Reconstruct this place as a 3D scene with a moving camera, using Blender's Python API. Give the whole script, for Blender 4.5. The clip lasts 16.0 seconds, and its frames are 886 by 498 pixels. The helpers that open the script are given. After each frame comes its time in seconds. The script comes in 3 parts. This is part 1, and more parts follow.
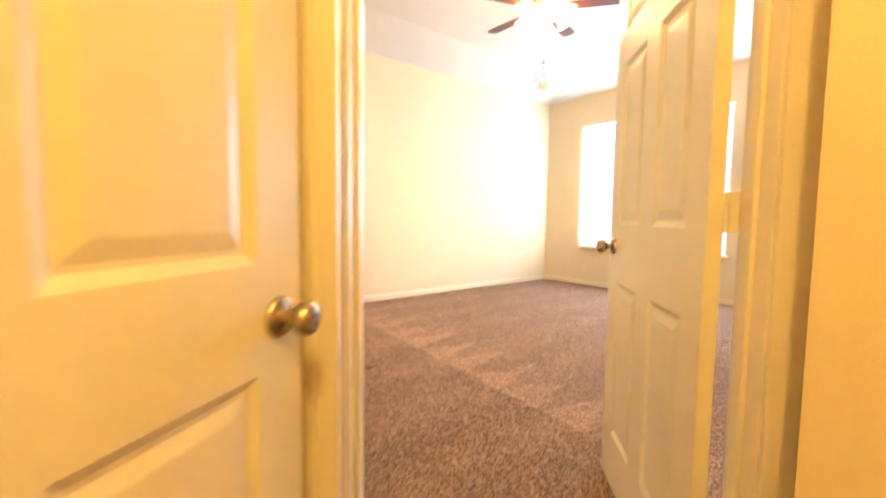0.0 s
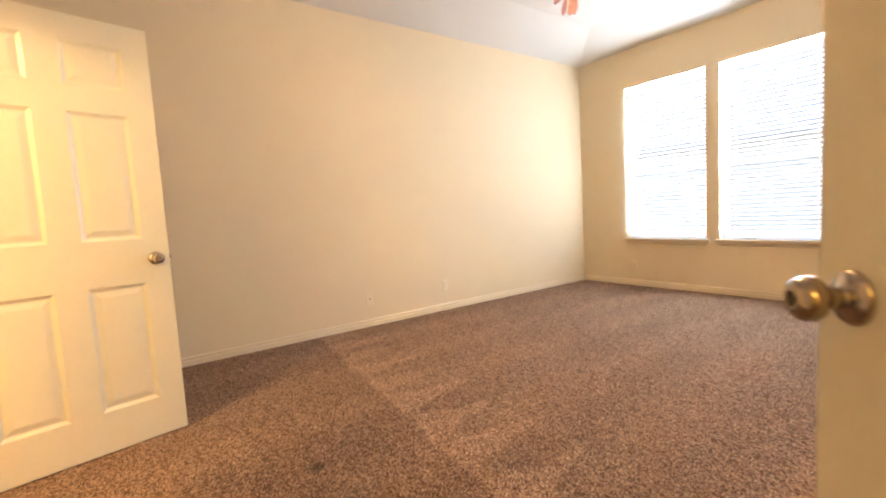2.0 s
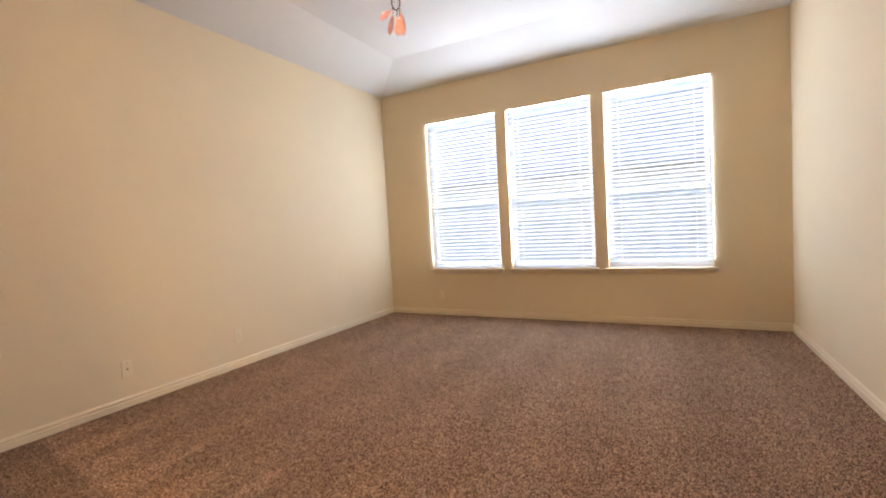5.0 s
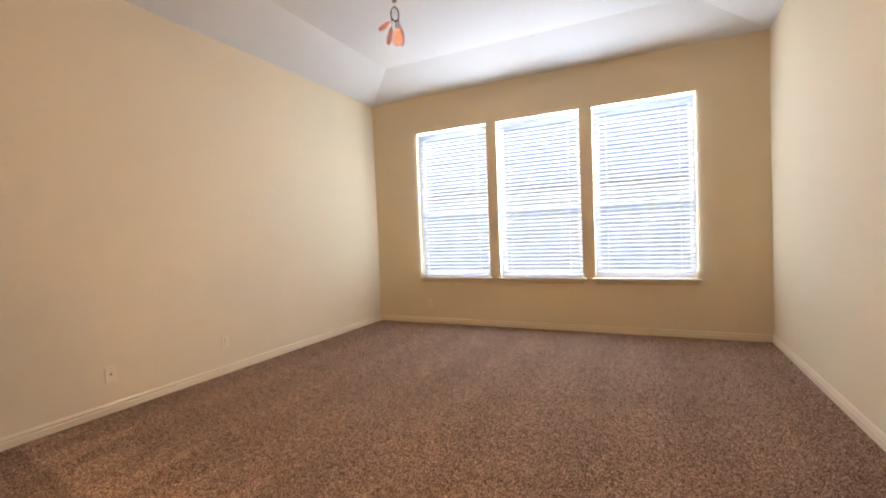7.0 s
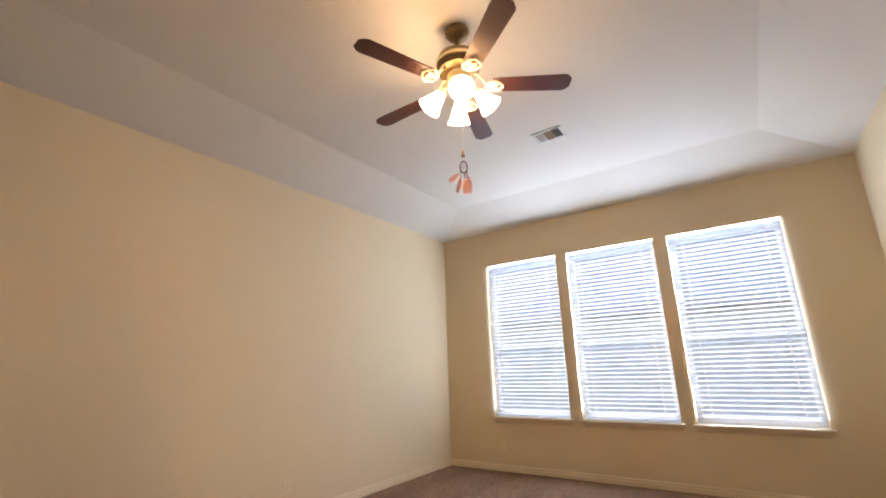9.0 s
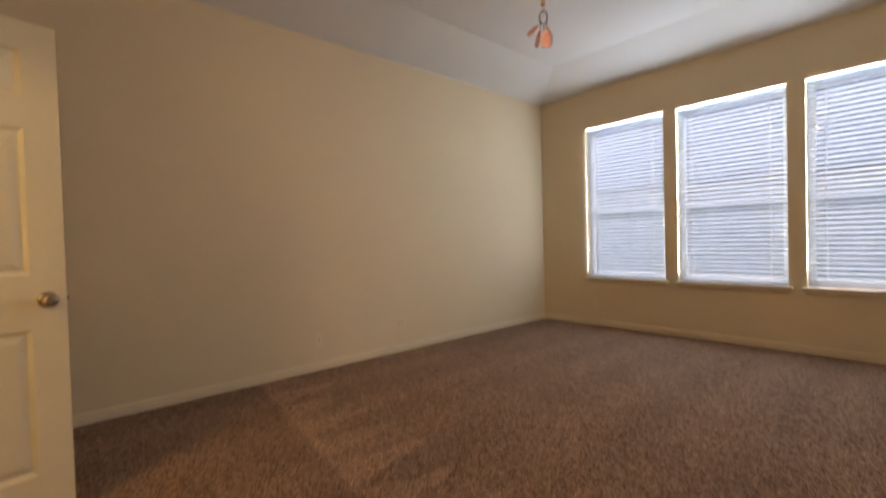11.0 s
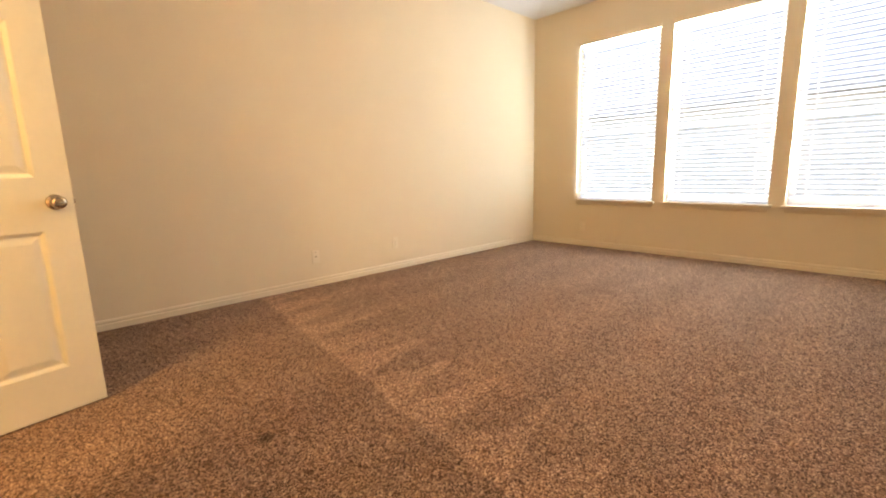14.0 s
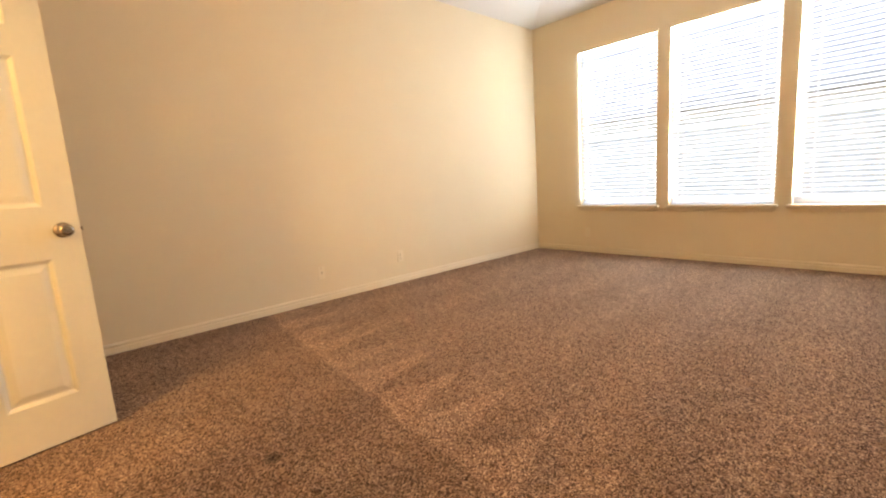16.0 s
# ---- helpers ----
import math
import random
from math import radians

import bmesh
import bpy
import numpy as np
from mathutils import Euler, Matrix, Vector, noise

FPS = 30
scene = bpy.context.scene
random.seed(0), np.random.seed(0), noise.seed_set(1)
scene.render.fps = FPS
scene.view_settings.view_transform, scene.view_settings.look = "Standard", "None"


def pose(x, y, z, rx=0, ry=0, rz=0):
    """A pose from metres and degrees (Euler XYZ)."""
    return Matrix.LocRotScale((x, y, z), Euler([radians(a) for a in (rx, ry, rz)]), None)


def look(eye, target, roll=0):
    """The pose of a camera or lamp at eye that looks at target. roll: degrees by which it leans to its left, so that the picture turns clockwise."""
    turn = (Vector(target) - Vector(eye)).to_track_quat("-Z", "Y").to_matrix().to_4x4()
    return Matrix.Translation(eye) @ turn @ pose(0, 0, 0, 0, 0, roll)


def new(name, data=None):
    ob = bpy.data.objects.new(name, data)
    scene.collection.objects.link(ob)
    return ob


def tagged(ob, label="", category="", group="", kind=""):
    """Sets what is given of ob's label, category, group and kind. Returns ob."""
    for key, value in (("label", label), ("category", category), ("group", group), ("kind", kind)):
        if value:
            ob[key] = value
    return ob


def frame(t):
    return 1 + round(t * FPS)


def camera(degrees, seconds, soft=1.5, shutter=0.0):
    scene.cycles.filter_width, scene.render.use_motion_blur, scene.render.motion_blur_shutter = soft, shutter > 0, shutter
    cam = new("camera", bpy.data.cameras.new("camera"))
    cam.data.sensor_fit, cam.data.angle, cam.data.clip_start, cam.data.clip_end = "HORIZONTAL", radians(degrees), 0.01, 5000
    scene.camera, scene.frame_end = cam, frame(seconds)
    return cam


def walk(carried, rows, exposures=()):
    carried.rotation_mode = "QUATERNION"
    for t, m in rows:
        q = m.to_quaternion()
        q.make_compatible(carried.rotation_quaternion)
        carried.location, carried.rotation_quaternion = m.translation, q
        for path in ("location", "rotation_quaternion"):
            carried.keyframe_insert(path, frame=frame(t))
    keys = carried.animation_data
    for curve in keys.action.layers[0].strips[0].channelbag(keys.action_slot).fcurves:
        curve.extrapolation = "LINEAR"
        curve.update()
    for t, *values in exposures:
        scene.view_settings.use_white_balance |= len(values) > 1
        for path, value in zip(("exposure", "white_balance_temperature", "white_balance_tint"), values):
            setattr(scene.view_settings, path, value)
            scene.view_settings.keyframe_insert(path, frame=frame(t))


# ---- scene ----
cam = camera(90.7, 16.0, soft=2.0, shutter=0.5)
PATH = [
    (0, (0.03, 0.179, 1.042), (1.312, 1.707, 0.894), 0.8),
    (0.2, (0.147, 0.213, 1.057), (1.472, 1.708, 0.97), -1.1),
    (0.4, (0.25, 0.291, 1.05), (1.674, 1.693, 0.982), -0.6),
    (0.5, (0.318, 0.348, 1.059), (1.791, 1.699, 0.999), -0.8),
    (0.6, (0.371, 0.378, 1.059), (1.854, 1.72, 1.008), -1.2),
    (0.8, (0.481, 0.468, 1.073), (1.972, 1.801, 1.042), -1.5),
    (1, (0.592, 0.548, 1.075), (2.09, 1.873, 1.041), -2.2),
    (1.5, (0.826, 0.744, 1.066), (2.091, 2.292, 0.993), -3.6),
    (2, (0.964, 0.928, 1.063), (2.124, 2.548, 0.897), -3.3),
    (2.5, (1.076, 1.145, 1.076), (2.298, 2.719, 0.901), -3.9),
    (3, (1.204, 1.268, 1.082), (2.506, 2.781, 0.964), -3.1),
    (3.5, (1.217, 1.31, 1.091), (2.667, 2.678, 0.937), -2.3),
    (4, (1.18, 1.342, 1.132), (2.796, 2.516, 1.024), -3.4),
    (4.5, (1.161, 1.331, 1.152), (2.903, 2.304, 1.019), -4.2),
    (7, (1.112, 1.354, 1.143), (2.913, 2.222, 1.078), -2.3),
    (7.5, (1.09, 1.405, 1.183), (2.881, 2.293, 1.235), -2.4),
    (8, (1.092, 1.41, 1.254), (2.839, 2.336, 1.551), -2.2),
    (8.2, (1.104, 1.421, 1.218), (2.828, 2.355, 1.617), -2.5),
    (10.3, (1.173, 1.194, 1.192), (2.559, 2.571, 1.624), -2.7),
    (10.5, (1.166, 1.184, 1.183), (2.529, 2.614, 1.492), -2.1),
    (11, (1.104, 1.149, 1.116), (2.427, 2.648, 1.076), -1.6),
    (11.5, (1.044, 1.085, 1.071), (2.380, 2.564, 0.740), -0.6),
    (12, (1.009, 1.063, 1.045), (2.348, 2.525, 0.684), -1.1),
    (12.5, (0.986, 1.064, 1.045), (2.296, 2.557, 0.678), -1.3),
    (13, (0.989, 1.076, 1.037), (2.256, 2.595, 0.628), -1.1),
    (13.5, (0.989, 1.115, 1.012), (2.271, 2.592, 0.636), -1.4),
    (14, (0.992, 1.131, 1.004), (2.320, 2.553, 0.657), -1.5),
    (14.5, (0.999, 1.135, 0.998), (2.340, 2.533, 0.665), -2.0),
    (15, (0.988, 1.115, 1.007), (2.308, 2.554, 0.709), -2.6),
    (15.5, (1.001, 1.101, 1.025), (2.272, 2.602, 0.710), -2.9),
    (16, (1.011, 1.109, 1.017), (2.325, 2.564, 0.716), -3.7),
]
# seconds, stops, kelvin, tint
EXPOSURES = [(0.0, 3.3, 6700, 21), (0.6, 3.1, 6800, 22), (1.2, 2.75, 6900, 22), (2.0, 2.58, 6900, 23), (3.0, 2.45, 6900, 24), (4.0, 2.15, 6800, 24), (7.0, 1.9, 6600, 24), (8.2, 1.8, 6600, 24), (10.3, 1.27, 6850, 24), (10.8, 1.08, 6900, 24), (11.2, 1.15, 7000, 24), (11.8, 1.6, 7200, 24), (12.5, 2.15, 7400, 23), (14.0, 2.42, 7500, 23), (16.0, 2.42, 7500, 23)]
walk(cam, [(t, look(eye, target, roll)) for t, eye, target, roll in PATH], EXPOSURES)

# ---- sky and sun ----
world = bpy.data.worlds.new("world")
scene.world = world
world.use_nodes = True
wn = world.node_tree.nodes
sky = wn.new("ShaderNodeTexSky")
sky.sky_type = "NISHITA"
sky.sun_disc = False
sky.sun_elevation = radians(34)
sky.sun_rotation = radians(80)
wn["Background"].inputs["Strength"].default_value = 0.15
world.node_tree.links.new(sky.outputs["Color"], wn["Background"].inputs["Color"])
sun_data = bpy.data.lights.new("sun", "SUN")
sun_data.energy, sun_data.angle, sun_data.color = 3.2, radians(16), (1.0, 0.98, 0.95)
sun = new("sun", sun_data)
sun.matrix_world = look((32.7, 5.8, 22.4), (0, 0, 0))

# lamps of the place: ceiling fan (glowing shades), wash room and hall ceiling lights; sky and pane watts drive added
# lamps at the windows
FAN_GLOW, WASH_WATTS, HALL_WATTS, SKY_FILL_WATTS = 15.5, 27.5, 6.3, 4.5
PANE_FILL_WATTS = 2.4
WARM = (1.0, 0.75, 0.34)
HALLWARM = (1.0, 0.71, 0.175)
SHADE_TINT = (1.0, 0.68, 0.32)


def lamp(name, place, watts, colour, radius):
    data = bpy.data.lights.new(name, "POINT")
    data.energy, data.color, data.shadow_soft_size = watts, colour, radius
    ob = new(name, data)
    ob.location = place
    return ob


def sky_fill(place, wide, tall, watts, rise=0, swing=0):
    """An added lamp in a window opening; it stands in for sky light past or behind the blind."""
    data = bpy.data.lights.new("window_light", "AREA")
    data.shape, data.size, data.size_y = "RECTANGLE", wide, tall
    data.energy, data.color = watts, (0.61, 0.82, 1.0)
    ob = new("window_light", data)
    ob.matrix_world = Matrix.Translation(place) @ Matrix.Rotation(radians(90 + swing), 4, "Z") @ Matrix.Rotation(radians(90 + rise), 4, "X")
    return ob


# the entry stands across the corner: s runs into the room, w along the wall
R2 = math.sqrt(0.5)


def diag(s, w, z=0.0):
    return Vector(((s - w) * R2, (s + w) * R2, z))


lamp("hall_lamp", diag(-0.35, 0.05, 2.2), HALL_WATTS, HALLWARM, 0.09)
lamp("wash_room_lamp", (-0.52, 2.427, 2.22), WASH_WATTS, WARM, 0.13)


# ---- materials ----
def material(name, colour, rough=0.6, metal=0.0, vary=0.08, scale=6.0, fine=220.0, bump=0.1, detail=0.002, spec=0.5):
    m = bpy.data.materials.new(name)
    m.use_nodes = True
    nt = m.node_tree
    n, l = nt.nodes, nt.links
    b = n["Principled BSDF"]
    b.inputs["Metallic"].default_value = metal
    b.inputs["Specular IOR Level"].default_value = spec
    tc = n.new("ShaderNodeTexCoord")
    big = n.new("ShaderNodeTexNoise")
    big.inputs["Scale"].default_value, big.inputs["Detail"].default_value = scale, 5
    small = n.new("ShaderNodeTexNoise")
    small.inputs["Scale"].default_value, small.inputs["Detail"].default_value = fine, 3
    for t in (big, small):
        l.new(tc.outputs["Object"], t.inputs["Vector"])
    add = n.new("ShaderNodeMath")
    add.operation = "ADD"
    l.new(big.outputs["Fac"], add.inputs[0])
    l.new(small.outputs["Fac"], add.inputs[1])
    ramp = n.new("ShaderNodeMapRange")
    ramp.inputs["From Min"].default_value, ramp.inputs["From Max"].default_value = 0.6, 1.4
    ramp.inputs["To Min"].default_value, ramp.inputs["To Max"].default_value = 1 - vary, 1 + vary
    l.new(add.outputs[0], ramp.inputs["Value"])
    mul = n.new("ShaderNodeVectorMath")
    mul.operation = "SCALE"
    mul.inputs[0].default_value = colour
    l.new(ramp.outputs[0], mul.inputs["Scale"])
    l.new(mul.outputs["Vector"], b.inputs["Base Color"])
    rr = n.new("ShaderNodeMapRange")
    rr.inputs["To Min"].default_value, rr.inputs["To Max"].default_value = rough - 0.06, min(1, rough + 0.06)
    l.new(big.outputs["Fac"], rr.inputs["Value"])
    l.new(rr.outputs[0], b.inputs["Roughness"])
    if bump:
        bp = n.new("ShaderNodeBump")
        bp.inputs["Strength"].default_value, bp.inputs["Distance"].default_value = bump, detail
        l.new(small.outputs["Fac"], bp.inputs["Height"])
        l.new(bp.outputs["Normal"], b.inputs["Normal"])
    return m


def wall_paint(name, colour):
    """Orange-peel drywall: rolled texture with soft knock-down blotches."""
    m = material(name, colour, rough=0.75, vary=0.025, scale=1.3, fine=95.0, bump=0.35, detail=0.003, spec=0.25)
    return m


WALL = wall_paint("wall_paint", (0.67, 0.546, 0.366))
HALL = wall_paint("hall_paint", (0.76, 0.64, 0.46))
CEIL = wall_paint("ceiling_paint", (0.66, 0.62, 0.56))
TRIM = material("trim_paint", (0.70, 0.615, 0.48), rough=0.38, vary=0.03, scale=3, fine=60, bump=0.05)
DOOR = material("door_paint", (0.68, 0.61, 0.455), rough=0.36, vary=0.025, scale=4, fine=45, bump=0.08, detail=0.001)
BASE = material("baseboard_paint", (0.67, 0.55, 0.38), rough=0.45, vary=0.03, scale=3, fine=60, bump=0.05)
SLAT = material("blind_slat", (0.84, 0.86, 0.88), rough=0.4, vary=0.02, bump=0.02)
VINYL = material("window_vinyl", (0.82, 0.82, 0.80), rough=0.35, vary=0.02, bump=0.02)
NICKEL = material("satin_nickel", (0.40, 0.325, 0.25), rough=0.22, metal=1.0, vary=0.06, fine=300, bump=0.02)
PLATE = material("strike_plate_metal", (0.30, 0.22, 0.15), rough=0.4, metal=1.0, vary=0.1, bump=0.05)
BRASS = material("antique_brass", (0.24, 0.165, 0.09), rough=0.38, metal=1.0, vary=0.2, scale=14, bump=0.05)
IRON = material("gilded_cream_iron", (0.70, 0.60, 0.41), rough=0.5, metal=0.15, vary=0.2, scale=40, bump=0.1)
PLASTIC = material("almond_plastic", (0.69, 0.575, 0.40), rough=0.35, vary=0.01, bump=0.0)
DARK = material("dark_slot", (0.03, 0.025, 0.02), rough=0.6, vary=0.05, bump=0.0)
VENT = material("vent_enamel", (0.50, 0.49, 0.46), rough=0.5, vary=0.05, bump=0.02)
VENTBACK = material("vent_duct_shade", (0.13, 0.12, 0.11), rough=0.8, vary=0.1, bump=0.0)
CORD = material("blind_cord", (0.85, 0.84, 0.80), rough=0.8, vary=0.03, bump=0.0)
TWINE = material("brown_twine", (0.12, 0.06, 0.035), rough=0.9, vary=0.25, scale=60, bump=0.2)
FEATHER = material("pink_feather", (0.86, 0.50, 0.47), rough=0.85, vary=0.2, scale=50, fine=400, bump=0.1)
CHAIN = material("chain_metal", (0.6, 0.55, 0.45), rough=0.3, metal=1.0, vary=0.05, bump=0.0)
TILE = material("wash_room_floor", (0.55, 0.46, 0.36), rough=0.4, vary=0.1, bump=0.05)
BRICK = material("far_brick", (0.74, 0.69, 0.64), rough=0.9, vary=0.25, scale=3, fine=30, bump=0.3)
ROOFING = material("roof_shingle", (0.40, 0.39, 0.385), rough=0.9, vary=0.3, scale=5, fine=40, bump=0.3)
GRASS = material("lawn", (0.13, 0.135, 0.10), rough=0.95, vary=0.4, scale=1.5, fine=60, bump=0.5, detail=0.02)


def wood():
    m = material("cherry_blade", (0.055, 0.015, 0.009), rough=0.42, vary=0.3, scale=5, fine=120, bump=0.04, spec=0.3)
    n, l = m.node_tree.nodes, m.node_tree.links
    for t in n:
        if t.type == "TEX_NOISE":
            mp = n.new("ShaderNodeMapping")
            mp.inputs["Scale"].default_value = (0.15, 1.6, 1.0)
            src = t.inputs["Vector"].links[0].from_socket
            l.new(src, mp.inputs["Vector"])
            l.new(mp.outputs["Vector"], t.inputs["Vector"])
    return m


WOOD = wood()


def glow(name, tint, strength):
    m = bpy.data.materials.new(name)
    m.use_nodes = True
    n, l = m.node_tree.nodes, m.node_tree.links
    b = n["Principled BSDF"]
    b.inputs["Base Color"].default_value = (0.9, 0.88, 0.82, 1)
    b.inputs["Roughness"].default_value = 0.5
    b.inputs["Emission Color"].default_value = (*tint, 1)
    b.inputs["Emission Strength"].default_value = strength
    return m


SHADE = glow("lit_frosted_shade", SHADE_TINT, FAN_GLOW)
BULB = glow("lit_bulb", (1.0, 0.76, 0.45), FAN_GLOW * 3.2)
DOME = glow("lit_ceiling_dome", HALLWARM, 2.0)


def glass():
    m = bpy.data.materials.new("window_glass")
    m.use_nodes = True
    n, l = m.node_tree.nodes, m.node_tree.links
    n.remove(n["Principled BSDF"])
    tr = n.new("ShaderNodeBsdfTransparent")
    tr.inputs["Color"].default_value = (0.93, 0.96, 0.95, 1)
    gl = n.new("ShaderNodeBsdfGlossy")
    gl.inputs["Roughness"].default_value = 0.02
    mix = n.new("ShaderNodeMixShader")
    fr = n.new("ShaderNodeFresnel")
    fr.inputs["IOR"].default_value = 1.45
    l.new(fr.outputs[0], mix.inputs[0])
    l.new(tr.outputs[0], mix.inputs[1])
    l.new(gl.outputs[0], mix.inputs[2])
    l.new(mix.outputs[0], n["Material Output"].inputs["Surface"])
    return m


GLASS = glass()


def translucent_slat(m):
    """Thin painted slats let a little daylight through."""
    n, l = m.node_tree.nodes, m.node_tree.links
    b = n["Principled BSDF"]
    tl = n.new("ShaderNodeBsdfTranslucent")
    tl.inputs["Color"].default_value = (0.80, 0.87, 0.96, 1)
    mix = n.new("ShaderNodeMixShader")
    mix.inputs[0].default_value = 0.5
    l.new(b.outputs[0], mix.inputs[1])
    l.new(tl.outputs[0], mix.inputs[2])
    l.new(mix.outputs[0], n["Material Output"].inputs["Surface"])


translucent_slat(SLAT)


def carpet_material():
    m = bpy.data.materials.new("brown_carpet")
    m.use_nodes = True
    n, l = m.node_tree.nodes, m.node_tree.links
    b = n["Principled BSDF"]
    b.inputs["Roughness"].default_value = 1.0
    b.inputs["Specular IOR Level"].default_value = 0.05
    b.inputs["Sheen Weight"].default_value = 0.04
    b.inputs["Sheen Roughness"].default_value = 0.6
    tc = n.new("ShaderNodeTexCoord")

    def math_node(op, a, c=None):
        k = n.new("ShaderNodeMath")
        k.operation = op
        for i, v in enumerate((a, c)):
            if v is None:
                continue
            if isinstance(v, (int, float)):
                k.inputs[i].default_value = v
            else:
                l.new(v, k.inputs[i])
        return k.outputs[0]

    # flecked yarn: every tuft has its own tone
    vor = n.new("ShaderNodeTexVoronoi")
    vor.inputs["Scale"].default_value = 200.0
    l.new(tc.outputs["Object"], vor.inputs["Vector"])
    ramp = n.new("ShaderNodeValToRGB")
    e = ramp.color_ramp.elements
    e[0].position, e[0].color = 0.0, (0.047, 0.025, 0.016, 1)
    e[1].position, e[1].color = 1.0, (0.51, 0.342, 0.222, 1)
    for p, c in ((0.22, (0.109, 0.057, 0.035)), (0.5, (0.212, 0.122, 0.075)), (0.78, (0.325, 0.197, 0.123))):
        k = e.new(p)
        k.color = (*c, 1)
    sep = n.new("ShaderNodeSeparateColor")
    l.new(vor.outputs["Color"], sep.inputs["Color"])
    l.new(sep.outputs[0], ramp.inputs["Fac"])
    # nap left by the vacuum cleaner: blotches, and wedges along one stroke edge
    xyz = n.new("ShaderNodeSeparateXYZ")
    l.new(tc.outputs["Object"], xyz.inputs[0])
    wob = n.new("ShaderNodeTexNoise")
    wob.inputs["Scale"].default_value, wob.inputs["Detail"].default_value = 2.2, 3
    l.new(tc.outputs["Object"], wob.inputs["Vector"])
    fine = n.new("ShaderNodeTexNoise")
    fine.inputs["Scale"].default_value, fine.inputs["Detail"].default_value = 9.0, 4
    l.new(tc.outputs["Object"], fine.inputs["Vector"])
    # the stroke edge runs a little askew across the room; right-angled teeth leave it
    edge = math_node("ADD", 2.0, math_node("MULTIPLY", math_node("SUBTRACT", xyz.outputs[1], 2.3), 0.115))
    x = math_node("SUBTRACT", xyz.outputs[0], edge)
    x = math_node("ADD", x, math_node("MULTIPLY", math_node("SUBTRACT", wob.outputs["Fac"], 0.5), 0.06))
    y = math_node("ADD", xyz.outputs[1], math_node("MULTIPLY", math_node("SUBTRACT", fine.outputs["Fac"], 0.5), 0.07))
    y = math_node("ADD", y, math_node("MULTIPLY", math_node("SUBTRACT", wob.outputs["Fac"], 0.5), 0.14))
    saw = math_node("FRACT", math_node("MULTIPLY", math_node("SUBTRACT", y, math_node("MULTIPLY", x, 0.30)), 3.1))
    reach = math_node("MULTIPLY", math_node("SUBTRACT", 1.0, saw), math_node("MULTIPLY", wob.outputs["Fac"], 1.0))

    def ease(value, lo, hi):
        k = n.new("ShaderNodeMapRange")
        k.interpolation_type = "SMOOTHSTEP"
        k.inputs["From Min"].default_value, k.inputs["From Max"].default_value = lo, hi
        l.new(value, k.inputs["Value"])
        return k.outputs[0]

    right = ease(x, -0.012, 0.012)
    inside = math_node("MULTIPLY", right, ease(math_node("SUBTRACT", reach, x), -0.03, 0.05))
    tone = math_node("ADD", 0.87, math_node("MULTIPLY", inside, 0.26))
    tone = math_node("ADD", tone, math_node("MULTIPLY", right, 0.06))
    tone = math_node("ADD", tone, math_node("MULTIPLY", math_node("SUBTRACT", fine.outputs["Fac"], 0.5), 0.22))
    tone = math_node("ADD", tone, math_node("MULTIPLY", math_node("SUBTRACT", wob.outputs["Fac"], 0.5), 0.16))
    # faint lanes of the cleaner, along the room
    lane = n.new("ShaderNodeTexWave")
    lane.bands_direction = "Y"
    lane.inputs["Scale"].default_value, lane.inputs["Distortion"].default_value = 0.55, 3.0
    lane.inputs["Detail"].default_value, lane.inputs["Detail Scale"].default_value = 2.0, 0.7
    l.new(tc.outputs["Object"], lane.inputs["Vector"])
    tone = math_node("ADD", tone, math_node("MULTIPLY", math_node("SUBTRACT", lane.outputs["Fac"], 0.5), 0.10))
    # one small dark stain
    dist = n.new("ShaderNodeVectorMath")
    dist.operation = "DISTANCE"
    dist.inputs[1].default_value = (1.533, 2.746, 0.0)
    l.new(tc.outputs["Object"], dist.inputs[0])
    stain = n.new("ShaderNodeMapRange")
    stain.inputs["From Min"].default_value, stain.inputs["From Max"].default_value = 0.018, 0.045
    stain.inputs["To Min"].default_value, stain.inputs["To Max"].default_value = 0.4, 1.0
    l.new(dist.outputs["Value"], stain.inputs["Value"])
    tone = math_node("MULTIPLY", tone, stain.outputs[0])
    mul = n.new("ShaderNodeVectorMath")
    mul.operation = "SCALE"
    l.new(ramp.outputs["Color"], mul.inputs[0])
    l.new(tone, mul.inputs["Scale"])
    l.new(mul.outputs["Vector"], b.inputs["Base Color"])
    return m


CARPET = carpet_material()


# ---- building helpers ----
def mesh_of(name, bm, mat, smooth=None):
    me = bpy.data.meshes.new(name)
    bmesh.ops.recalc_face_normals(bm, faces=bm.faces)
    bm.to_mesh(me)
    bm.free()
    me.materials.append(mat)
    if smooth is not None:
        me.shade_smooth()
        me.set_sharp_from_angle(angle=radians(smooth))
    return me


def part(name, bm, mat, parent=None, label="", smooth=None):
    ob = new(name, mesh_of(name, bm, mat, smooth))
    if parent is not None:
        ob.parent = parent
    if label:
        ob["label"] = label
    return ob


def empty(name, m):
    ob = new(name)
    ob.matrix_world = m
    ob.empty_display_size = 0.1
    return ob


def box(bm, x0, x1, y0, y1, z0, z1, bevel=0.0):
    v = bmesh.ops.create_cube(bm, size=1.0, matrix=Matrix.LocRotScale(((x0 + x1) / 2, (y0 + y1) / 2, (z0 + z1) / 2), None, (x1 - x0, y1 - y0, z1 - z0)))["verts"]
    if bevel:
        edges = {e for k in v for e in k.link_edges}
        bmesh.ops.bevel(bm, geom=list(edges), offset=bevel, segments=2, affect="EDGES", profile=0.6)
    return bm


def boxed(*a, bevel=0.0):
    return box(bmesh.new(), *a, bevel=bevel)


